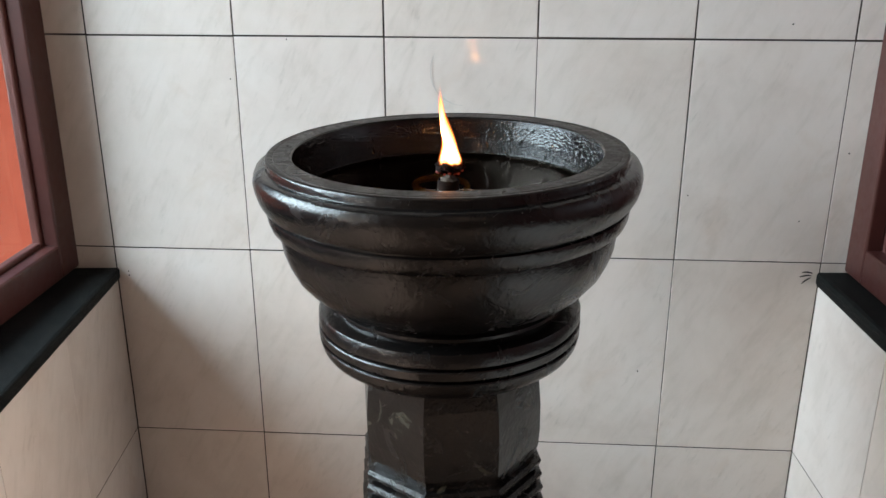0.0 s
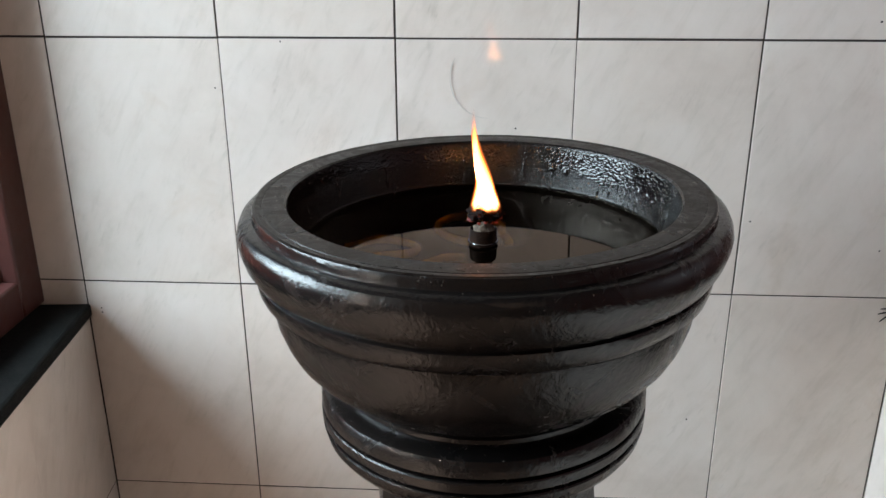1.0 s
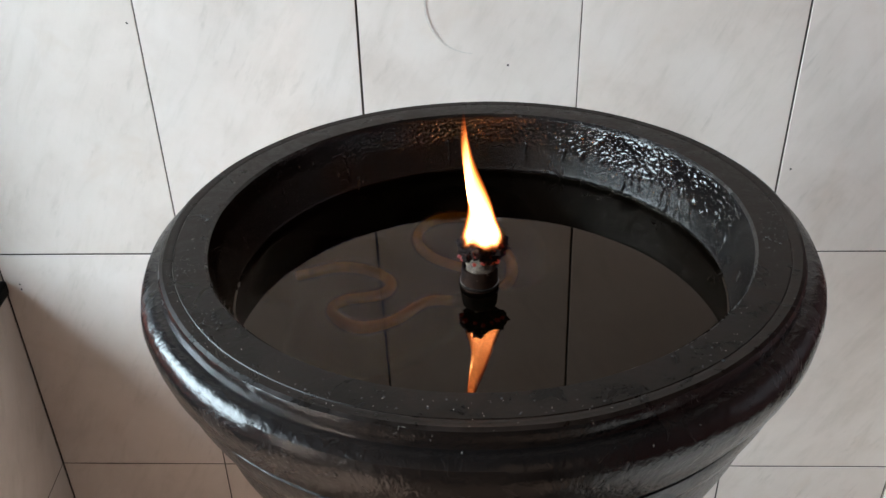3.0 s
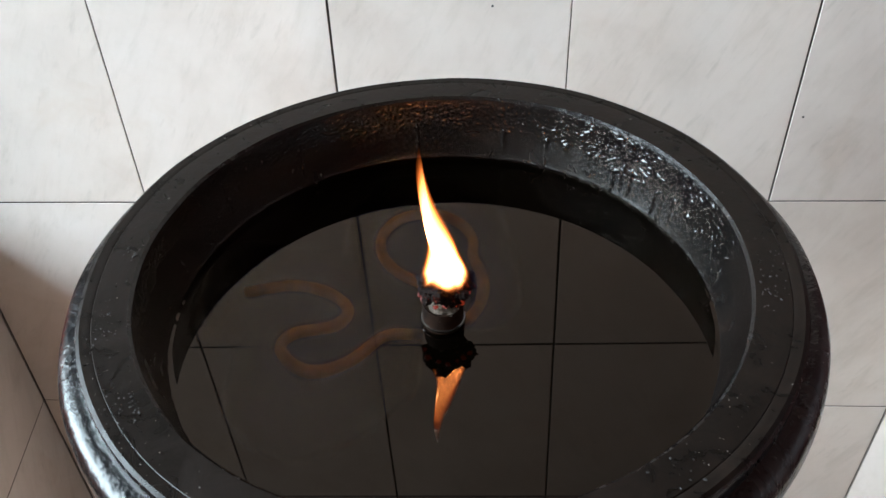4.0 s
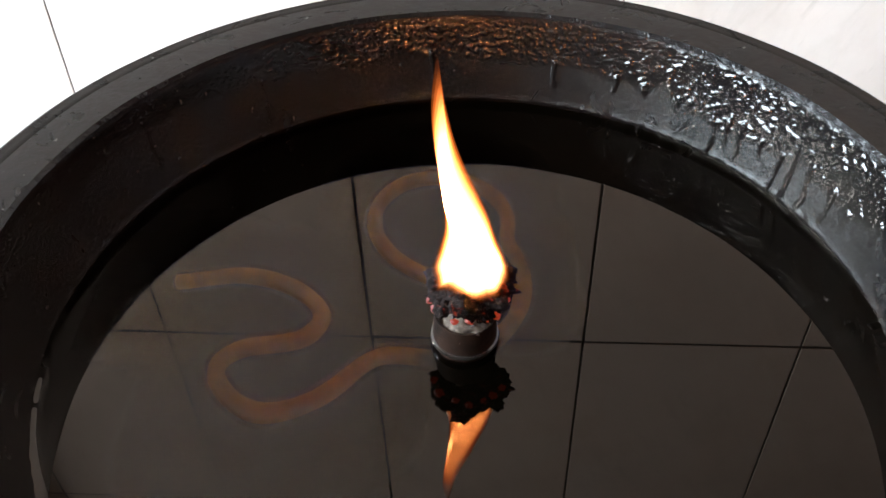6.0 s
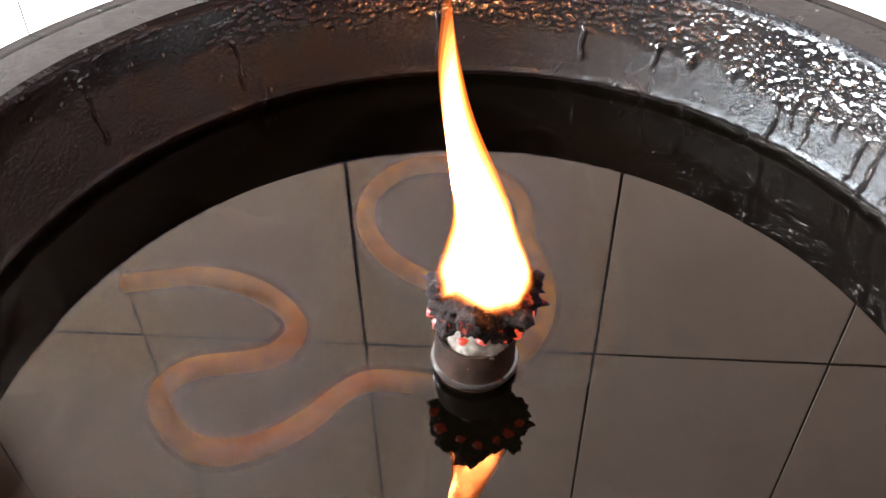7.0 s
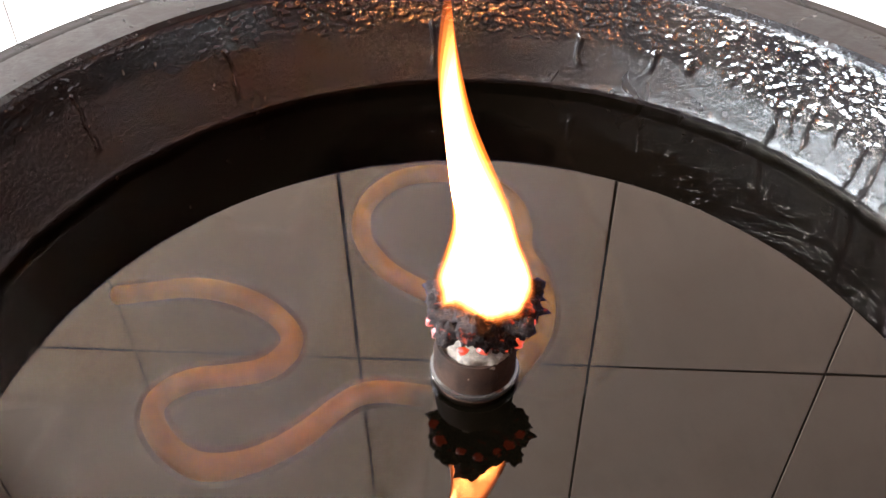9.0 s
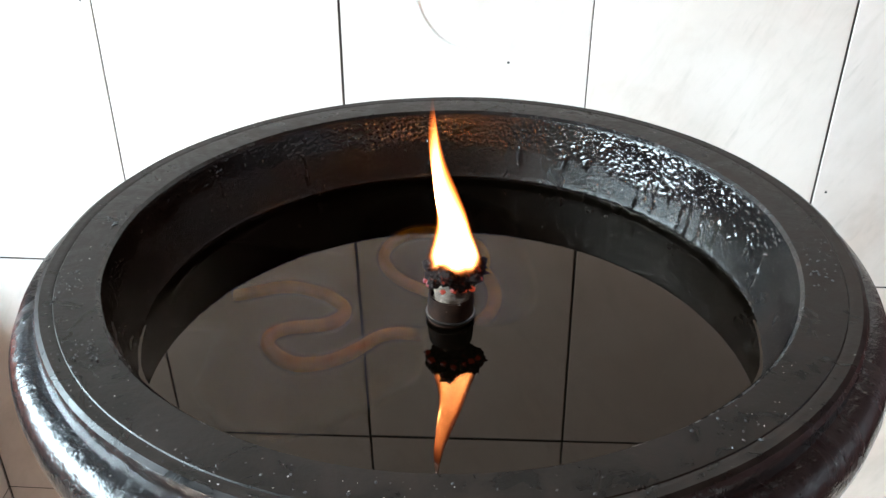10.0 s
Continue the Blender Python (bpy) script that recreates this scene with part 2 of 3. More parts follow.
# ---- building helpers ----
def part(name, bm, mat, parent=None, label="", smooth=True, up=False, crease=33):
    """Links a bmesh as one mesh object, under parent if there is one."""
    bmesh.ops.recalc_face_normals(bm, faces=bm.faces)
    if up and sum(f.normal.z for f in bm.faces) < 0:
        bmesh.ops.reverse_faces(bm, faces=bm.faces)
    for e in bm.edges:
        e.smooth = e.calc_face_angle(0.0) < radians(crease)
    me = bpy.data.meshes.new(name)
    bm.to_mesh(me)
    bm.free()
    for m in (mat if isinstance(mat, (list, tuple)) else [mat]):
        me.materials.append(m)
    for poly in me.polygons:
        poly.use_smooth = smooth
    ob = new(name, me)
    ob.parent = parent
    if label:
        ob["label"] = label
    return ob


def box(x0, y0, z0, x1, y1, z1, bevel=0.0, segments=2, bm=None):
    bm = bm or bmesh.new()
    made = bmesh.ops.create_cube(bm, size=1, matrix=Matrix.Translation(((x0 + x1) / 2, (y0 + y1) / 2, (z0 + z1) / 2)) @ Matrix.Diagonal((x1 - x0, y1 - y0, z1 - z0, 1)))
    if bevel:
        edges = {e for v in made["verts"] for e in v.link_edges}
        bmesh.ops.bevel(bm, geom=list(edges), offset=bevel, segments=segments, affect="EDGES", profile=0.5)
    return bm


def slab(name, sizes, mat, label, category, bevel=0.0):
    return tagged(part(name, box(*sizes, bevel=bevel), mat, smooth=False), label, category, kind="structure")


def lathe(profile, count=160, centre=(0, 0), turn=0.0, wobble=0.0, closed=False):
    """A turned body from (radius, height) pairs; a radius of 0 closes it with a point."""
    bm, rings = bmesh.new(), []
    for r, z in profile:
        ring = []
        for i in range(1 if r == 0 else count):
            a = 2 * math.pi * i / count + turn
            rr = r
            if wobble:
                rr += wobble * noise.noise(Vector((math.cos(a) * 3.2, math.sin(a) * 3.2, z * 60)))
            ring.append(bm.verts.new((centre[0] + rr * math.cos(a), centre[1] + rr * math.sin(a), z)))
        rings.append(ring)
    if closed:
        rings.append(rings[0])
    for a, b in zip(rings, rings[1:]):
        for i in range(count):
            j = (i + 1) % count
            if len(a) == 1 and len(b) == 1:
                break
            if len(a) == 1:
                bm.faces.new((a[0], b[i], b[j]))
            elif len(b) == 1:
                bm.faces.new((a[i], a[j], b[0]))
            else:
                bm.faces.new((a[i], a[j], b[j], b[i]))
    return bm


def smooth_profile(points, rounds=2):
    """Rounds the corners of an open profile."""
    for _ in range(rounds):
        out = [points[0]]
        for (r0, z0), (r1, z1) in zip(points, points[1:]):
            out += [(r0 * 0.75 + r1 * 0.25, z0 * 0.75 + z1 * 0.25), (r0 * 0.25 + r1 * 0.75, z0 * 0.25 + z1 * 0.75)]
        points = out + [points[-1]]
    return points


# ---- structure ----
W = 0.5
slab("floor", (-2.32, -4.32, -0.10, 2.32, 0.15, 0.0), FLOOR, "grey-brown stone floor of the lamp room", "floor")
slab("ceiling", (-0.75, -1.45, 2.90, 0.75, 0.15, 3.0), PLASTER, "plain painted ceiling over the lamp", "ceiling")
slab("ceiling_room", (-2.32, -4.32, 2.90, 2.32, -1.452, 3.0), PLASTER, "plain painted ceiling of the room", "ceiling")
north = slab("wall_north", (-0.613, 0.0008, 0.0, 0.75, 0.15, 2.9), GROUT, "wall tiled with glazed off-white marbled tiles", "wall")
TH = 0.0085
west = slab("wall_west", (-0.64, -1.30, 0.0, -W - 0.0008, 0.0, 0.850), GROUT, "low wall with off-white tiles under a black sill", "wall")
east = slab("wall_east", (W + 0.0008, -1.30, 0.0, 0.64, 0.0, 0.866), GROUT, "low wall with off-white tiles under a black sill", "wall")
SKEW_WEST = Matrix.Translation((-W, 0, 0)) @ pose(0, 0, 0, 0, 0, 5.0) @ Matrix.Translation((W, 0, 0))
SKEW_EAST = Matrix.Translation((W, 0, 0)) @ pose(0, 0, 0, 0, 0, 3.0) @ Matrix.Translation((-W, 0, 0))
west.matrix_basis, east.matrix_basis = SKEW_WEST, SKEW_EAST
slab("wall_west_lintel", (-0.64, -1.30, 2.10, -0.51, 0.0, 2.9), PLASTER, "plain plastered wall over the window", "wall")
slab("wall_east_lintel", (0.51, -1.30, 2.10, 0.64, 0.0, 2.9), PLASTER, "plain plastered wall over the window", "wall")
slab("wall_west_pier", (-0.64, -1.45, 0.0, -0.51, -1.302, 2.9), PLASTER, "plain plastered wall pier", "wall")
slab("wall_east_pier", (0.51, -1.45, 0.0, 0.64, -1.302, 2.9), PLASTER, "plain plastered wall pier", "wall")
slab("wall_inner_west", (-2.2, -1.60, 0.0, -0.64, -1.452, 2.9), PLASTER, "plain plastered wall", "wall")
slab("wall_inner_east", (0.64, -1.60, 0.0, 2.2, -1.452, 2.9), PLASTER, "plain plastered wall", "wall")
slab("wall_outer_west", (-2.32, -4.2, 0.0, -2.2, -1.452, 2.9), PLASTER, "plain plastered wall", "wall")
# the doorway gap is assumed and out of view, made for the fill lamp
slab("wall_outer_east", (2.2, -2.05, 0.0, 2.32, -1.452, 2.9), PLASTER, "plain plastered wall beside the assumed unseen doorway", "wall")
slab("wall_outer_east_pier", (2.2, -4.2, 0.0, 2.32, -3.35, 2.9), PLASTER, "plain plastered wall beside the assumed unseen doorway", "wall")
slab("wall_outer_east_lintel", (2.2, -3.35, 2.1, 2.32, -2.05, 2.9), PLASTER, "plain plastered wall over the assumed unseen doorway", "wall")
slab("wall_south", (-2.32, -4.32, 0.0, 2.32, -4.2, 2.9), PLASTER, "plain plastered wall", "wall")
slab("ground", (-400, -400, -0.30, 400, 400, -0.11), EARTH, "dry earth ground outside", "ground")
slab("outer_wall", (-1.75, -1.45, -0.12, -1.60, 2.0, 1.15), RED, "terracotta-red painted wall outside the window", "wall")

slab("window_sill_1", (-0.74, -1.30, 0.8515, -0.4950, -0.001, 0.8695), GRANITE, "polished black granite window sill", "window sill", 0.004).matrix_basis = SKEW_WEST
slab("window_sill_2", (0.4935, -1.30, 0.868, 0.60, -0.001, 0.889), GRANITE, "polished black granite window sill with rounded end", "window sill", 0.006).matrix_basis = SKEW_EAST


def window(name, x, s, z0, glazed, label):
    """A framed casement; s is the way out of the room along x."""
    z1, y0, y1 = 2.098, -1.299, -0.001
    root = tagged(new(name), label, "window", kind="structure")

    def bar(part_name, xa, xb, *rest, mat=WOOD, bevel=0.003, to=root, label=""):
        ya, za, yb, zb = rest
        xa, xb = sorted((x + s * xa, x + s * xb))
        return part(part_name, box(xa, ya, za, xb, yb, zb, bevel), mat, to, label, smooth=False)
    bar("frame_stile", 0, 0.022, y1 - 0.05, z0, y1, z1)
    bar("frame_stile", 0, 0.022, y0, z0, y0 + 0.055, z1)
    bar("frame_rail", 0, 0.022, y0 + 0.055, z0, y1 - 0.05, z0 + 0.048)
    bar("frame_rail", 0, 0.022, y0 + 0.055, z1 - 0.052, y1 - 0.05, z1)
    a, b, c, d = y0 + 0.020, y1 - 0.020, z0 + 0.020, z1 - 0.020
    sash = bar("sash_stile", 0.0225, 0.036, b - 0.035, c, b, d, mat=SASH, label="paler maroon sash stile")
    bar("sash_stile", 0.0225, 0.036, a, c, a + 0.041, d, mat=SASH)
    bar("sash_rail", 0.0225, 0.036, a + 0.041, c, b - 0.035, c + 0.034, mat=SASH)
    bar("sash_rail", 0.0225, 0.036, a + 0.041, d - 0.038, b - 0.035, d, mat=SASH)
    if glazed:
        pane = bar("pane", 0.027, 0.031, a + 0.041, c + 0.034, b - 0.035, d - 0.038, mat=GLASS, bevel=0, label="clear glass pane")
        pane.visible_shadow = False
    else:
        bar("shutter_panel", 0.026, 0.034, a + 0.041, c + 0.034, b - 0.035, d - 0.038, mat=WOOD, label="closed maroon wooden panel")
    return root


window("window_1", -0.5545, -1, 0.870, True, "maroon wooden window with clear glass over a black sill")
window("window_2", 0.532, 1, 0.8895, False, "closed maroon wooden window over a black sill").matrix_basis = SKEW_EAST

# ---- the lamp ----
CX, CY = 0.005, -0.351
OIL_Z = 1.0940
lamp = tagged(new("oil_lamp"), "tall black stone oil lamp, glossy with oil, on the floor", "oil lamp")
LEAN = pose(0, 0, 0, 0.29, -0.75, 0)  # the old lamp leans a little
lamp.matrix_basis = Matrix.Translation((CX + 0.0149, CY + 0.0057, 0)) @ LEAN

RIM = 1.1360
INNER = [(0.0, 1.030), (0.08, 1.031), (0.118, 1.045), (0.134, 1.070), (0.1402, 1.0885)]
OUTER = [(0.1458, RIM - 0.0016), (0.1472, RIM - 0.0002), (0.1545, RIM + 0.0001), (0.1628, RIM), (0.1632, RIM - 0.0004), (0.1637, RIM - 0.0001), (0.1655, RIM - 0.0001), (0.1680, RIM + 0.0003), (0.1698, RIM - 0.0006), (0.1709, RIM - 0.0028), (0.1706, RIM - 0.0058),
         (0.1714, RIM - 0.0080), (0.1738, RIM - 0.0086), (0.1768, RIM - 0.0090),
         (0.1800, 1.1250), (0.1820, 1.1208), (0.1828, 1.1155), (0.1818, 1.1085), (0.1790, 1.0995), (0.1752, 1.0930), (0.1732, 1.0908), (0.1703, 1.0902), (0.1700, 1.0884),
         (0.1722, 1.0872), (0.1724, 1.0850), (0.1716, 1.0790), (0.1694, 1.0735), (0.1664, 1.0708), (0.1622, 1.0700), (0.1612, 1.0690), (0.1616, 1.0620), (0.1598, 1.0480), (0.1555, 1.0350),
         (0.1495, 1.0235), (0.1400, 1.0120), (0.1290, 1.0030), (0.1190, 0.9975), (0.110, 0.9945), (0.0, 0.9940)]
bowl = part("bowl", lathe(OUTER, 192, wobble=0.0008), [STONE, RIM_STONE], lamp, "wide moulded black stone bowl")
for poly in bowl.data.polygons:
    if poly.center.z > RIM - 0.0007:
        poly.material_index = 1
part("bowl_floor", lathe(smooth_profile(INNER), 128), SLUDGE, lamp, "black bottom of the bowl under the oil")


def step(a, b, x):
    """Goes smoothly from 0 at a to 1 at b."""
    x = min(1.0, max(0.0, (x - a) / (b - a)))
    return x * x * (3 - 2 * x)


def crusted_wall(count=2100, rows=84):
    """The inner face of the bowl: beads of thick oil under the lip, runs of oil down to the surface."""
    rnd = random.Random(5)
    runs = [(radians(a), rnd.uniform(0.0012, 0.0024), rnd.uniform(0.0006, 0.0011), rnd.uniform(0.0, 0.45)) for a in
            (65, 59.5, 53, 46, 43.5, 41, 37, 33, 30.5, 27, 22, 18, 12, 5, -6, 76, 98, 128, 150)]
    bm, grid = bmesh.new(), []
    wet = bm.verts.layers.float.new("wet")
    under = [(0.1402, 1.0885), (0.1398, 1.0950), (0.1391, 1.0966), (0.1383, 1.0971)]
    for j in range(-len(under), rows + 1):
        f = max(0.0, j / rows)
        z = 1.0977 + (RIM - 0.0016 - 1.0977) * f
        r = 0.1381 + 0.0077 * f ** 0.9
        if j < 0:
            r, z = under[j]
        ring = []
        for i in range(count):
            a = 2 * math.pi * i / count
            d = Vector((r * math.cos(a), r * math.sin(a), z))
            right = max(0.0, math.cos(a - radians(38)))
            edge = 0.62 - 0.22 * right + 0.15 * noise.noise(d * 42) + 0.10 * noise.noise(d * 150)
            crust = step(edge - 0.02, edge + 0.06, f) * step(1.0, 0.93, f)
            heavy = step(-0.35, 0.35, noise.noise(d * 75 + Vector((3, 1, 0))))
            bend = 0.5 * noise.noise(d * 210)
            bead = noise.noise(Vector((d.x * 330 + bend, d.y * 330, d.z * 620)))
            fine = noise.noise(Vector((d.x * 720, d.y * 720, d.z * 1000 + 4)))
            h = crust * (0.32 + 0.68 * right) * (0.00050 * (0.25 + 0.75 * heavy) * step(-0.02, 0.45, bead) + 0.00022 * step(-0.1, 0.5, fine))
            h += 0.0005 * step(0.06, 0.0, f) * (0.4 + noise.noise(d * 260))
            w = crust
            for at, wide, high, stop in runs:
                off = (a - at + math.pi) % (2 * math.pi) - math.pi
                off = off * r + 0.0016 * noise.noise(Vector((at * 9, 0, z * 110)))
                if abs(off) < 0.006 and f < edge + 0.1:
                    thick = 0.55 + 0.9 * noise.noise(Vector((at * 5, 2, z * 190)))
                    m = step(1.0, 0.35, abs(off) / (wide * max(0.25, thick))) * step(stop - 0.1, stop, f + 0.001)
                    h += high * m * (0.4 + 0.6 * thick)
                    w = max(w, m)
            v = bm.verts.new(((r - h) * math.cos(a), (r - h) * math.sin(a), z))
            v[wet] = w
            ring.append(v)
        grid.append(ring)
    for a, b in zip(grid, grid[1:]):
        for i in range(count):
            bm.faces.new((a[i], a[i - 1], b[i - 1], b[i]))
    return bm


part("inner_wall", crusted_wall(), STONE_IN, lamp, "wet inner wall with oily crust and drips", crease=181)
COLLAR = [(0.0000, 0.9935), (0.1130, 0.9935), (0.1160, 0.9914), (0.1165, 0.9882), (0.1145, 0.9861), (0.1145, 0.9840), (0.1235, 0.9840), (0.1285, 0.9824), (0.1307, 0.9781),
          (0.1308, 0.9700), (0.1298, 0.9690), (0.1266, 0.9686), (0.1266, 0.9666), (0.1302, 0.9661), (0.1310, 0.9648), (0.1308, 0.9580), (0.1298, 0.9568), (0.1266, 0.9564), (0.1266, 0.9544), (0.1298, 0.9540), (0.1305, 0.9525),
          (0.1290, 0.9453), (0.1245, 0.9384), (0.1165, 0.9325), (0.1055, 0.9288), (0.1000, 0.9273), (0.0000, 0.9273)]
part("collar", lathe(COLLAR, 160, wobble=0.0005), STONE, lamp, "ribbed round black stone collar")
PILLAR = [(0.0, 0.9272), (0.086, 0.9272), (0.0900, 0.920), (0.0935, 0.900), (0.0955, 0.875), (0.0955, 0.845), (0.0940, 0.826), (0.0905, 0.816), (0.0905, 0.813)]
z = 0.813
for k in range(5):
    w = 0.0955 + 0.0014 * k
    PILLAR += [(w, z - 0.001), (w + 0.0025, z - 0.005), (w, z - 0.011), (w - 0.0055, z - 0.013), (w - 0.0055, z - 0.015)]
    z -= 0.016
PILLAR += [(0.098, 0.730), (0.094, 0.60), (0.096, 0.34), (0.105, 0.25), (0.105, 0.2205), (0.0, 0.2205)]
pillar_bm = lathe(PILLAR, 8, turn=radians(-90 + 10.4 + 22.5))
bmesh.ops.bevel(pillar_bm, geom=[e for e in pillar_bm.edges if abs(e.verts[0].co.z - e.verts[1].co.z) > 0.002 and e.calc_face_angle(0) > 0.3], offset=0.0012, segments=2, affect="EDGES")
part("pillar", pillar_bm, STONE_WORN, lamp, "eight-sided grooved stone pillar with dull patches", smooth=False)
BASE = [(0.0, 0.22), (0.150, 0.22), (0.160, 0.212), (0.160, 0.15), (0.168, 0.14), (0.205, 0.13), (0.210, 0.12), (0.210, 0.008), (0.205, 0.0), (0.0, 0.0)]
part("base", lathe(BASE, 96, wobble=0.0006), STONE, lamp, "stepped round stone base").matrix_basis = LEAN.inverted()

# lamp oil: a dark sheet held by the bowl, with two cotton cords sunk in it
CORD_A = [(-0.108, -0.310), (-0.096, -0.312), (-0.080, -0.314), (-0.063, -0.318), (-0.050, -0.327), (-0.045, -0.336), (-0.050, -0.346), (-0.060, -0.349), (-0.072, -0.351),
          (-0.079, -0.358), (-0.078, -0.366), (-0.069, -0.376), (-0.059, -0.380), (-0.047, -0.376), (-0.037, -0.368), (-0.030, -0.358), (-0.023, -0.352), (-0.012, -0.352), (0.003, -0.354)]
CORD_B = [(0.004, -0.316), (-0.014, -0.307), (-0.026, -0.297), (-0.034, -0.282), (-0.034, -0.265), (-0.025, -0.251), (-0.013, -0.246), (0.003, -0.247), (0.017, -0.259),
          (0.022, -0.274), (0.020, -0.286), (0.026, -0.300), (0.0275, -0.315), (0.024, -0.332), (0.013, -0.346)]

oil = part("lamp_oil", lathe([(0.0, 0)] + [(0.003 * k, 0) for k in range(1, 46)] + [(0.1372, 0), (0.1386, 0.0003), (0.1400, 0.0010)], 160), OIL, up=True)
over = np.array([(x, y - 0.006 * k) for x, y in CORD_A + CORD_B for k in range(8) if x < -0.012 or y - 0.006 * k > -0.345])
shallow = oil.data.attributes.new("shallow", "FLOAT", "POINT")
for v, item in zip(oil.data.vertices, shallow.data):
    # clear where the cords lie under it, murky everywhere else
    near = np.hypot(over[:, 0] - v.co.x - CX, over[:, 1] - v.co.y - CY).min()
    item.value = step(0.020, 0.009, near)
oil.matrix_basis = pose(CX + 0.0006, CY, OIL_Z, 0.45, -0.60, 0)
tagged(oil, "still dark brown lamp oil filling the stone bowl", "oil")


def tube_curve(name, points, radius, mat, label, category, fray=0.0):
    data = bpy.data.curves.new(name, "CURVE")
    data.dimensions, data.bevel_depth, data.bevel_resolution, data.resolution_u = "3D", radius, 3, 8
    s = data.splines.new("NURBS")
    s.points.add(len(points) - 1)
    s.use_endpoint_u, s.order_u = True, 3
    for i, (p, q) in enumerate(zip(s.points, points)):
        p.co = (*q, 1)
        p.radius = 1 + fray * noise.noise(Vector((i * 1.7, 3, 1)))
    data.materials.append(mat)
    cord = tagged(new(name, data), label, category)
    for wider in (1.25, 1.5):
        # see-through sleeves added round the core, for the blur of the murky oil
        fuzz = data.copy()
        fuzz.bevel_depth = radius * wider
        fuzz.materials.clear()
        fuzz.materials.append(FUZZ)
        ob = new("soft_edge", fuzz)
        ob.parent = cord
    return cord


tube_curve("cotton_cord", [(x, y, 1.081 - 0.35 * max(0, -x - 0.080)) for x, y in CORD_A], 0.0031, CORD, "yellow-orange cotton wick cord sunk in the oil", "wick cord", 0.3)
tube_curve("cotton_cord", [(x, y, 1.078) for x, y in CORD_B], 0.0031, CORD, "yellow-orange cotton wick cord looped in the oil", "wick cord", 0.3)

# ---- wick holder, wick and flame ----
WX, WY = 0.0062, -0.3545
holder = tagged(new("wick_holder"), "short sooty brass tube standing in the oil, holding the wick", "wick holder")
holder.location = (WX, WY, 0)
part("tube", lathe([(0.0, 1.028), (0.0105, 1.028), (0.0108, 1.0897), (0.0104, 1.1027), (0.0100, 1.1062), (0.0092, 1.1062), (0.0088, 1.1027), (0.0086, 1.0927), (0.0, 1.0927)], 48), BRASS, holder)
part("ring", lathe([(0.0105, 1.0955), (0.0113, 1.0955), (0.0116, 1.0962), (0.0113, 1.0969), (0.0106, 1.0971)], 48), RING, holder, "dark oily ring at the oil line")

wick = tagged(new("burning_wick"), "charred cotton wick burning with an orange flame", "wick")
wick.location = (WX + 0.001, WY, 0)


def lump(name, centre, size, rough, seed, mat, parent, label="", detail=4):
    bm = bmesh.new()
    bmesh.ops.create_icosphere(bm, subdivisions=detail, radius=1)
    for v in bm.verts:
        d = v.co.normalized()
        k = 1 + rough * (noise.noise(d * 2.1 + Vector((seed, 0, 0))) + 0.6 * noise.noise(d * 5.3 + Vector((0, seed, 0))) + 0.35 * noise.noise(d * 12 + Vector((0, 0, seed))) + 0.2 * noise.noise(d * 27 + Vector((seed, seed, 0))))
        v.co = Vector((d.x * size[0], d.y * size[1], d.z * size[2])) * k + Vector(centre)
    return part(name, bm, mat, parent, label, crease=181)


lump("cotton_core", (-0.001, -0.001, 1.1042), (0.0085, 0.0085, 0.0055), 0.3, 3, COTTON, wick, "pale scorched cotton strands")
lump("charred_head", (0.0, 0.001, 1.1188), (0.0122, 0.0112, 0.0048), 0.35, 7, CHAR, wick, "crusty black and ember-red wick head", 5)
random.seed(4)
for k in range(13):
    a = 2 * math.pi * k / 13 + random.uniform(-0.2, 0.2)
    r = random.uniform(0.0095, 0.0125) * (1.12 if math.cos(a) > 0.5 else 1)
    s = random.uniform(0.0020, 0.0036)
    lump("char_crumb", (r * math.cos(a), r * math.sin(a), 1.1180 + random.uniform(-0.002, 0.003)), (s, s, s * 0.9), 0.5, k + 20, CHAR, wick, detail=3)
for k in range(7):
    a = -math.pi * (0.08 + 0.84 * k / 6) + random.uniform(-0.12, 0.12)
    s = random.uniform(0.0009, 0.0017)
    lump("ember", (0.0122 * math.cos(a), 0.0118 * math.sin(a), 1.1142 + random.uniform(-0.0008, 0.0018)), (s * 1.3, s, s), 0.4, k + 50, EMBER, wick, "glowing red ember", detail=2)


def flame_bm(width, z0, z1, lean, foot):
    """A tongue of flame: broad ragged foot, waisted body, tip bent to one side."""
    prof = []
    for i in range(41):
        f = i / 40
        w = width * min(1.0, (f / 0.05 + 0.02) ** 0.5) * (0.36 + 0.64 * math.exp(-(f / 0.30) ** 1.5)) * (1 - f ** 2.2) ** 0.9
        prof.append((w if 0 < i < 40 else 0, z0 + (z1 - z0) * f))
    bm = lathe(prof, 48)
    for v in bm.verts:
        f = min(1.0, max(0.0, (v.co.z - z0) / (z1 - z0)))
        a = math.atan2(v.co.y, v.co.x)
        low = (1 - f) ** 8
        v.co.z += foot * low * (0.5 + 0.5 * math.sin(3 * a + 0.9) + 0.35 * math.sin(5 * a))
        k = 1 + 0.14 * noise.noise(Vector((math.cos(a) * 1.6, math.sin(a) * 1.6, f * 5)))
        v.co.x = v.co.x * k + lean * f ** 1.5 + 0.0026 * math.sin(f * 6.6) * f + 0.0012 * (1 - f) ** 2
        v.co.y = v.co.y * 0.85 + 0.0014 * math.sin(f * 6 + 1)
    return bm


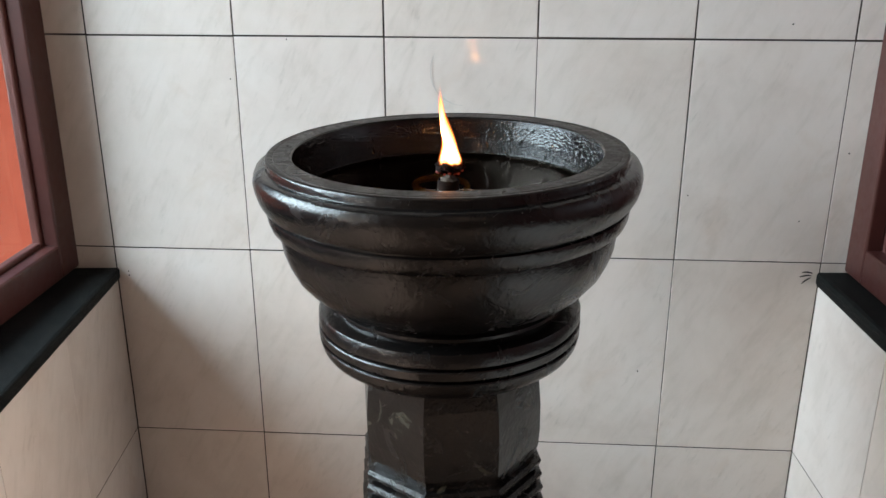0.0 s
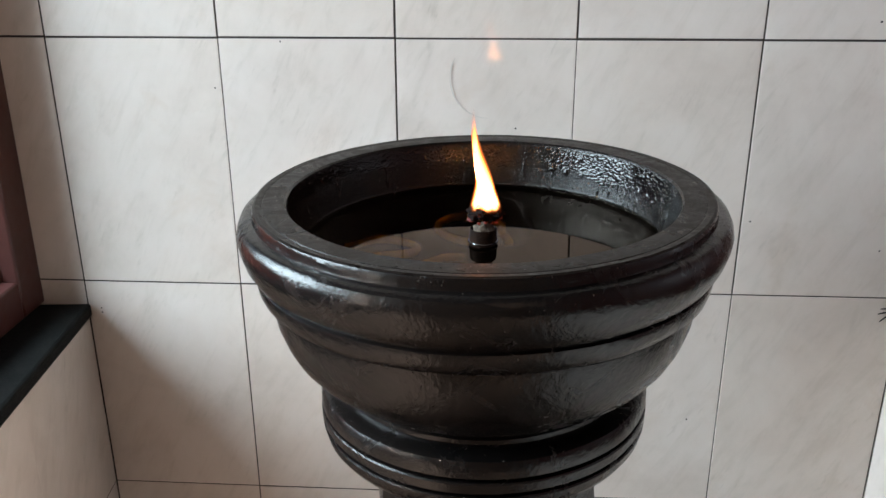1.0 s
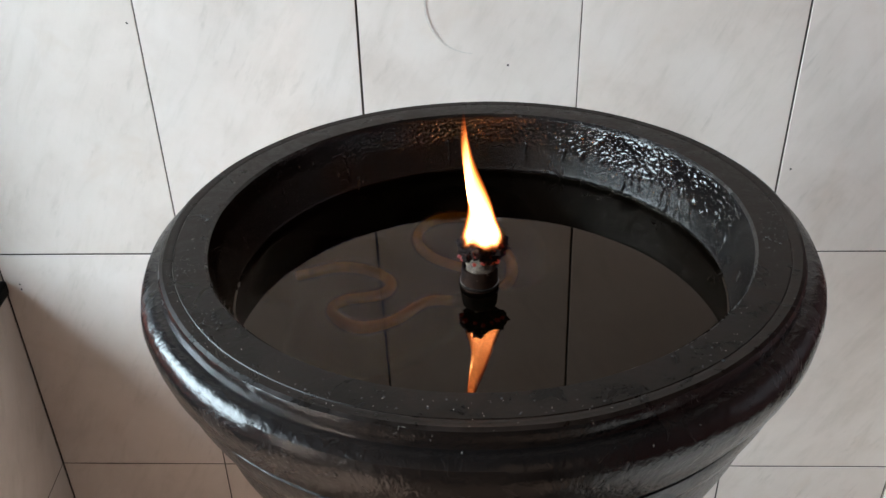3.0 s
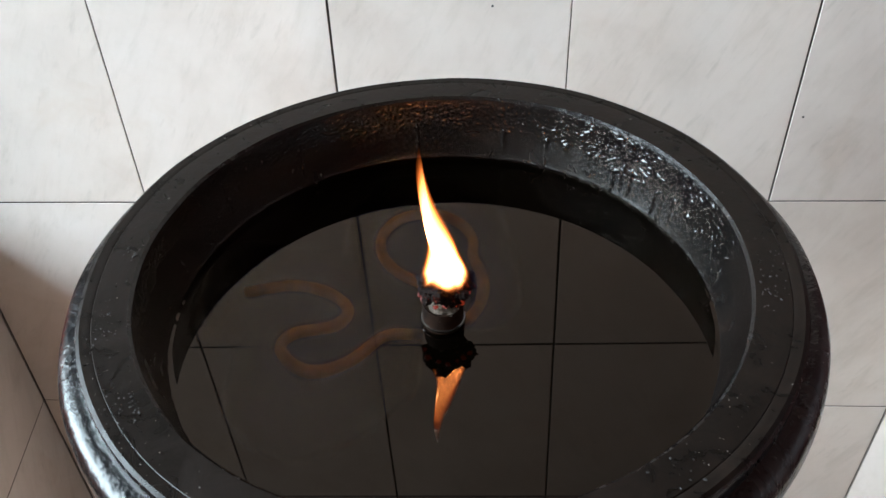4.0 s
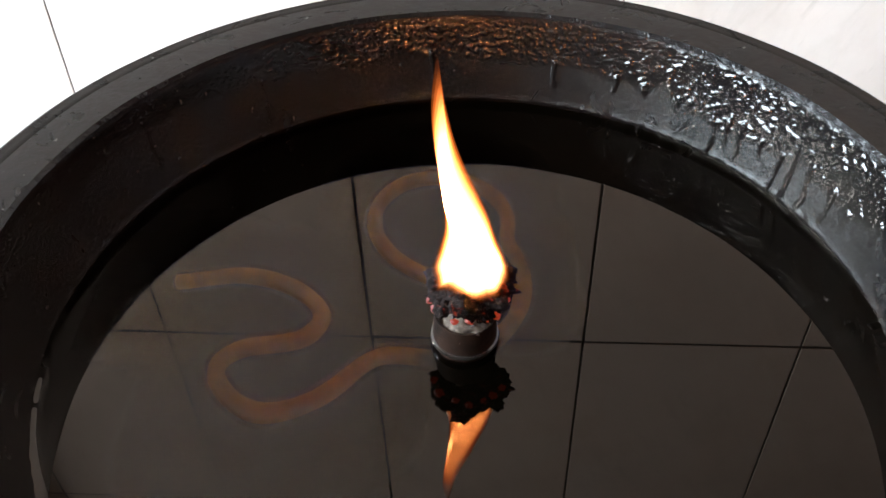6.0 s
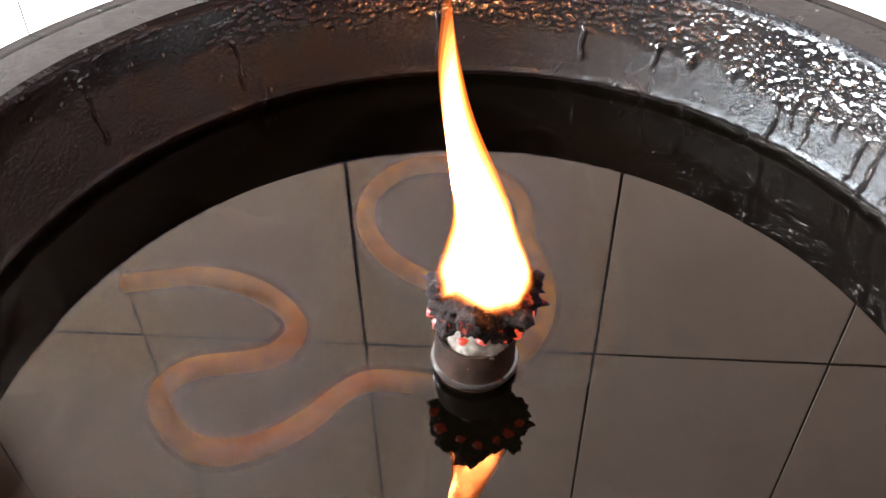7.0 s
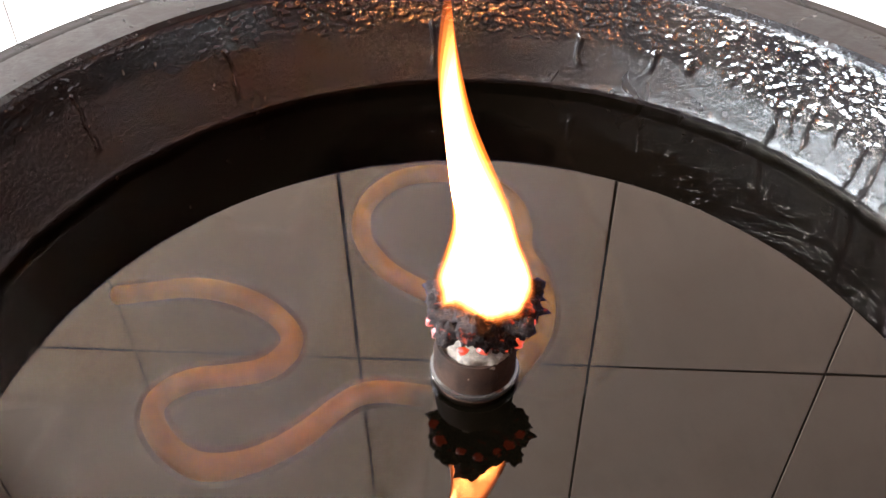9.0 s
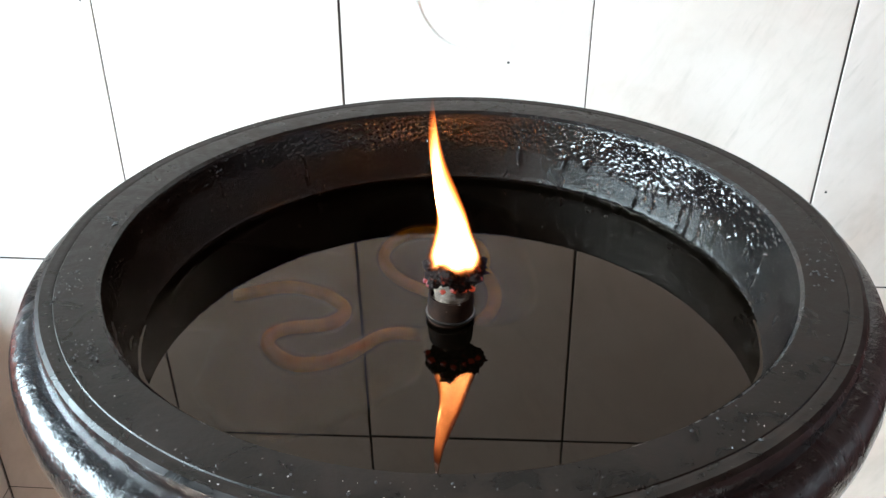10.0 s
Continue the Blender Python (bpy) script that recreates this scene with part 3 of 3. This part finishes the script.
flame = None
for k in range(10):
    g = k / 9
    hue = (1.0, 0.20 + 0.27 * g, 0.025 + 0.15 * g)
    mat = flame_material("flame_glow", hue, 1.3 + 50.0 * g ** 1.9, 0.10 + 0.55 * g)
    ob = part("flame" if k == 0 else "flame_layer", flame_bm(0.0132 - 0.0036 * g, 1.1150 + 0.0050 * g, 1.200 - 0.032 * g, -0.0100 + 0.0030 * g, 0.004), mat, flame or wick, "" if k else "orange oil-lamp flame with a white-hot heart")
    flame = flame or ob


# ---- small marks and crumbs ----
def scatter(name, places, mat, label, category, seed, flat=1.0):
    """Many tiny lumps in one mesh: (x, y, z, spread_x, spread_y, count, size)."""
    rnd, bm = random.Random(seed), bmesh.new()
    for x, y, z, sx, sy, count, size in places:
        for _ in range(count):
            k = size * rnd.uniform(0.5, 1.3)
            px, py = x + rnd.gauss(0, sx), y + rnd.gauss(0, sy)
            if not 0.1495 < math.hypot(px - CX, py - CY) < 0.1672:
                continue
            m = pose(px, py, z + k * 0.3 * flat, rnd.uniform(-40, 40), 0, rnd.uniform(0, 360)) @ Matrix.Diagonal((k * rnd.uniform(0.6, 1.8), k, k * 0.7 * flat, 1))
            bmesh.ops.create_icosphere(bm, subdivisions=1, radius=1, matrix=m)
    return tagged(part(name, bm, mat), label, category, kind="stuff")


slope = math.tan(radians(0.75))
scatter("soot_crumbs", [(x, y, RIM + slope * (x - CX), sx, sy, n, k) for x, y, sx, sy, n, k in (
    (0.1530, -0.3800, 0.005, 0.006, 30, 0.00045), (0.1600, -0.3600, 0.006, 0.010, 26, 0.00036), (-0.1455, -0.3480, 0.003, 0.003, 16, 0.0006),
    (-0.1450, -0.4000, 0.005, 0.012, 30, 0.0004), (-0.1200, -0.4450, 0.008, 0.010, 40, 0.0004), (0.0300, -0.5060, 0.030, 0.003, 14, 0.0005),
    (0.0960, -0.4750, 0.012, 0.008, 14, 0.0005), (-0.0500, -0.5000, 0.020, 0.004, 20, 0.0004))], INK, "black soot crumbs scattered on the stone rim", "crumbs", 3)
DUST = plain_material("pale_ash", (0.30, 0.28, 0.26), (0.45, 0.42, 0.39), 90, (0.7, 0.9))
scatter("ash_specks", [(x, y, RIM + slope * (x - CX), sx, sy, n, k) for x, y, sx, sy, n, k in (
    (-0.1430, -0.4050, 0.006, 0.026, 26, 0.00018), (-0.1150, -0.4500, 0.010, 0.022, 30, 0.00018), (0.0100, -0.5080, 0.050, 0.004, 26, 0.00020),
    (0.1200, -0.4550, 0.010, 0.020, 22, 0.00018))], DUST, "pale ash specks scattered on the stone rim", "ash", 8)

wall_specks = [(-0.4826, 0.8628), (-0.4825, 0.8566), (0.5139, 1.0549), (0.4620, 0.9600), (0.3100, 0.9936), (0.2626, 0.7257), (-0.3081, 1.1436), (0.0355, 1.1005), (0.4200, 1.2200), (-0.2289, 1.1961)]
bm = bmesh.new()
for k, (x, z) in enumerate(wall_specks):
    bmesh.ops.create_icosphere(bm, subdivisions=1, radius=1, matrix=pose(x, -0.0004, z, 0, 20 * k) @ Matrix.Diagonal((0.0010 + 0.0003 * (k % 3), 0.0005, 0.0012, 1)))
tagged(part("wall_specks", bm, INK), "small dark specks on the glazed wall tiles", "specks", kind="stuff")


def stroke(name, points, width, mat, label):
    """A thin curved mark drawn on the north wall, from (x, z) pairs."""
    bm, rows = bmesh.new(), []
    n = len(points)
    for i, (x, z) in enumerate(points):
        a, b = points[max(0, i - 1)], points[min(n - 1, i + 1)]
        d = Vector((b[0] - a[0], b[1] - a[1])).normalized()
        w = width * (0.35 + 0.65 * math.sin(math.pi * (i + 0.5) / n)) / 2
        rows.append([bm.verts.new((x - d.y * w, -0.0005, z + d.x * w)), bm.verts.new((x, -0.0005, z)), bm.verts.new((x + d.y * w, -0.0005, z - d.x * w))])
    for a, b in zip(rows, rows[1:]):
        for k in (0, 1):
            bm.faces.new((a[k], a[k + 1], b[k + 1], b[k]))
    return tagged(part(name, bm, mat), label, "mark")


for x0, z0, x1, z1 in ((0.4905, 0.8850, 0.4760, 0.8858), (0.4895, 0.8815, 0.4735, 0.8790), (0.4890, 0.8785, 0.4770, 0.8690)):
    tagged(stroke("ink_stroke", [(x0 + (x1 - x0) * f / 6, z0 + (z1 - z0) * f / 6 + 0.0012 * math.sin(f / 6 * 3.1)) for f in range(7)], 0.0024, INK, "short black ink stroke on the tile beside the sill"), group="ink strokes")
SMUDGE = plain_material("grey_smudge", (0.57, 0.52, 0.475), (0.61, 0.56, 0.515), 60, (0.12, 0.2), 0.0)
stroke("smudge_arc", [(0.004 + 0.043 * math.cos(a), 1.157 + 0.045 * math.sin(a)) for a in [radians(150 + 7 * k) for k in range(18)]], 0.0018, SMUDGE, "faint grey curved scuff on a wall tile")


# ---- tiles, each a piece of its own ----
def tile_mesh(w, h):
    bm = box(-w / 2, 0, -h / 2, w / 2, TH, h / 2)
    front = [e for e in bm.edges if all(abs(v.co.y) < 1e-6 for v in e.verts)]
    bmesh.ops.bevel(bm, geom=front, offset=0.0005, segments=2, affect="EDGES", profile=0.6)
    bmesh.ops.recalc_face_normals(bm, faces=bm.faces)
    me = bpy.data.meshes.new("tile")
    bm.to_mesh(me)
    bm.free()
    me.materials.append(TILE)
    return me


meshes = {}
rng = random.Random(11)


def lay(parent, m, w, h):
    high = m.translation.z > 1.2
    key = (round(w, 4), round(h, 4), high)
    if key not in meshes:
        # the joints of the upper courses are wider
        meshes[key] = tile_mesh(w - (0.0021 if high else 0.0014), h - (0.0027 if high else 0.0019))
    ob = new("tile", meshes[key])
    ob.parent = parent
    ob.matrix_basis = m @ pose(rng.uniform(-0.0003, 0.0003), rng.uniform(0, 0.0004), rng.uniform(-0.0003, 0.0003), rng.uniform(-0.05, 0.05), 0, rng.uniform(-0.06, 0.06))


for r in range(9):
    for c in range(5):
        lay(north, pose(-0.4 + 0.2 * c, 0, 0.15 + 0.3 * r), 0.2, 0.3)
    for x in (-0.55, 0.55):
        lay(north, pose(x, 0, 0.15 + 0.3 * r), 0.1, 0.3)
for x, turn, parent, first, top in ((-W, 90, west, 0.200, 0.851), (W, -90, east, 0.207, 0.866)):
    for r in range(3):
        z0, z1 = 0.3 * r, min(0.3 * r + 0.3, top)
        edges = [0.0] + [first + 0.2 * k for k in range(6)]
        for a, b in zip(edges, edges[1:]):
            if b <= 1.31:
                lay(parent, pose(x, -(a + b) / 2 - (0.001 if a == 0 else 0), (z0 + z1) / 2, 0, 0, turn), b - a, z1 - z0)
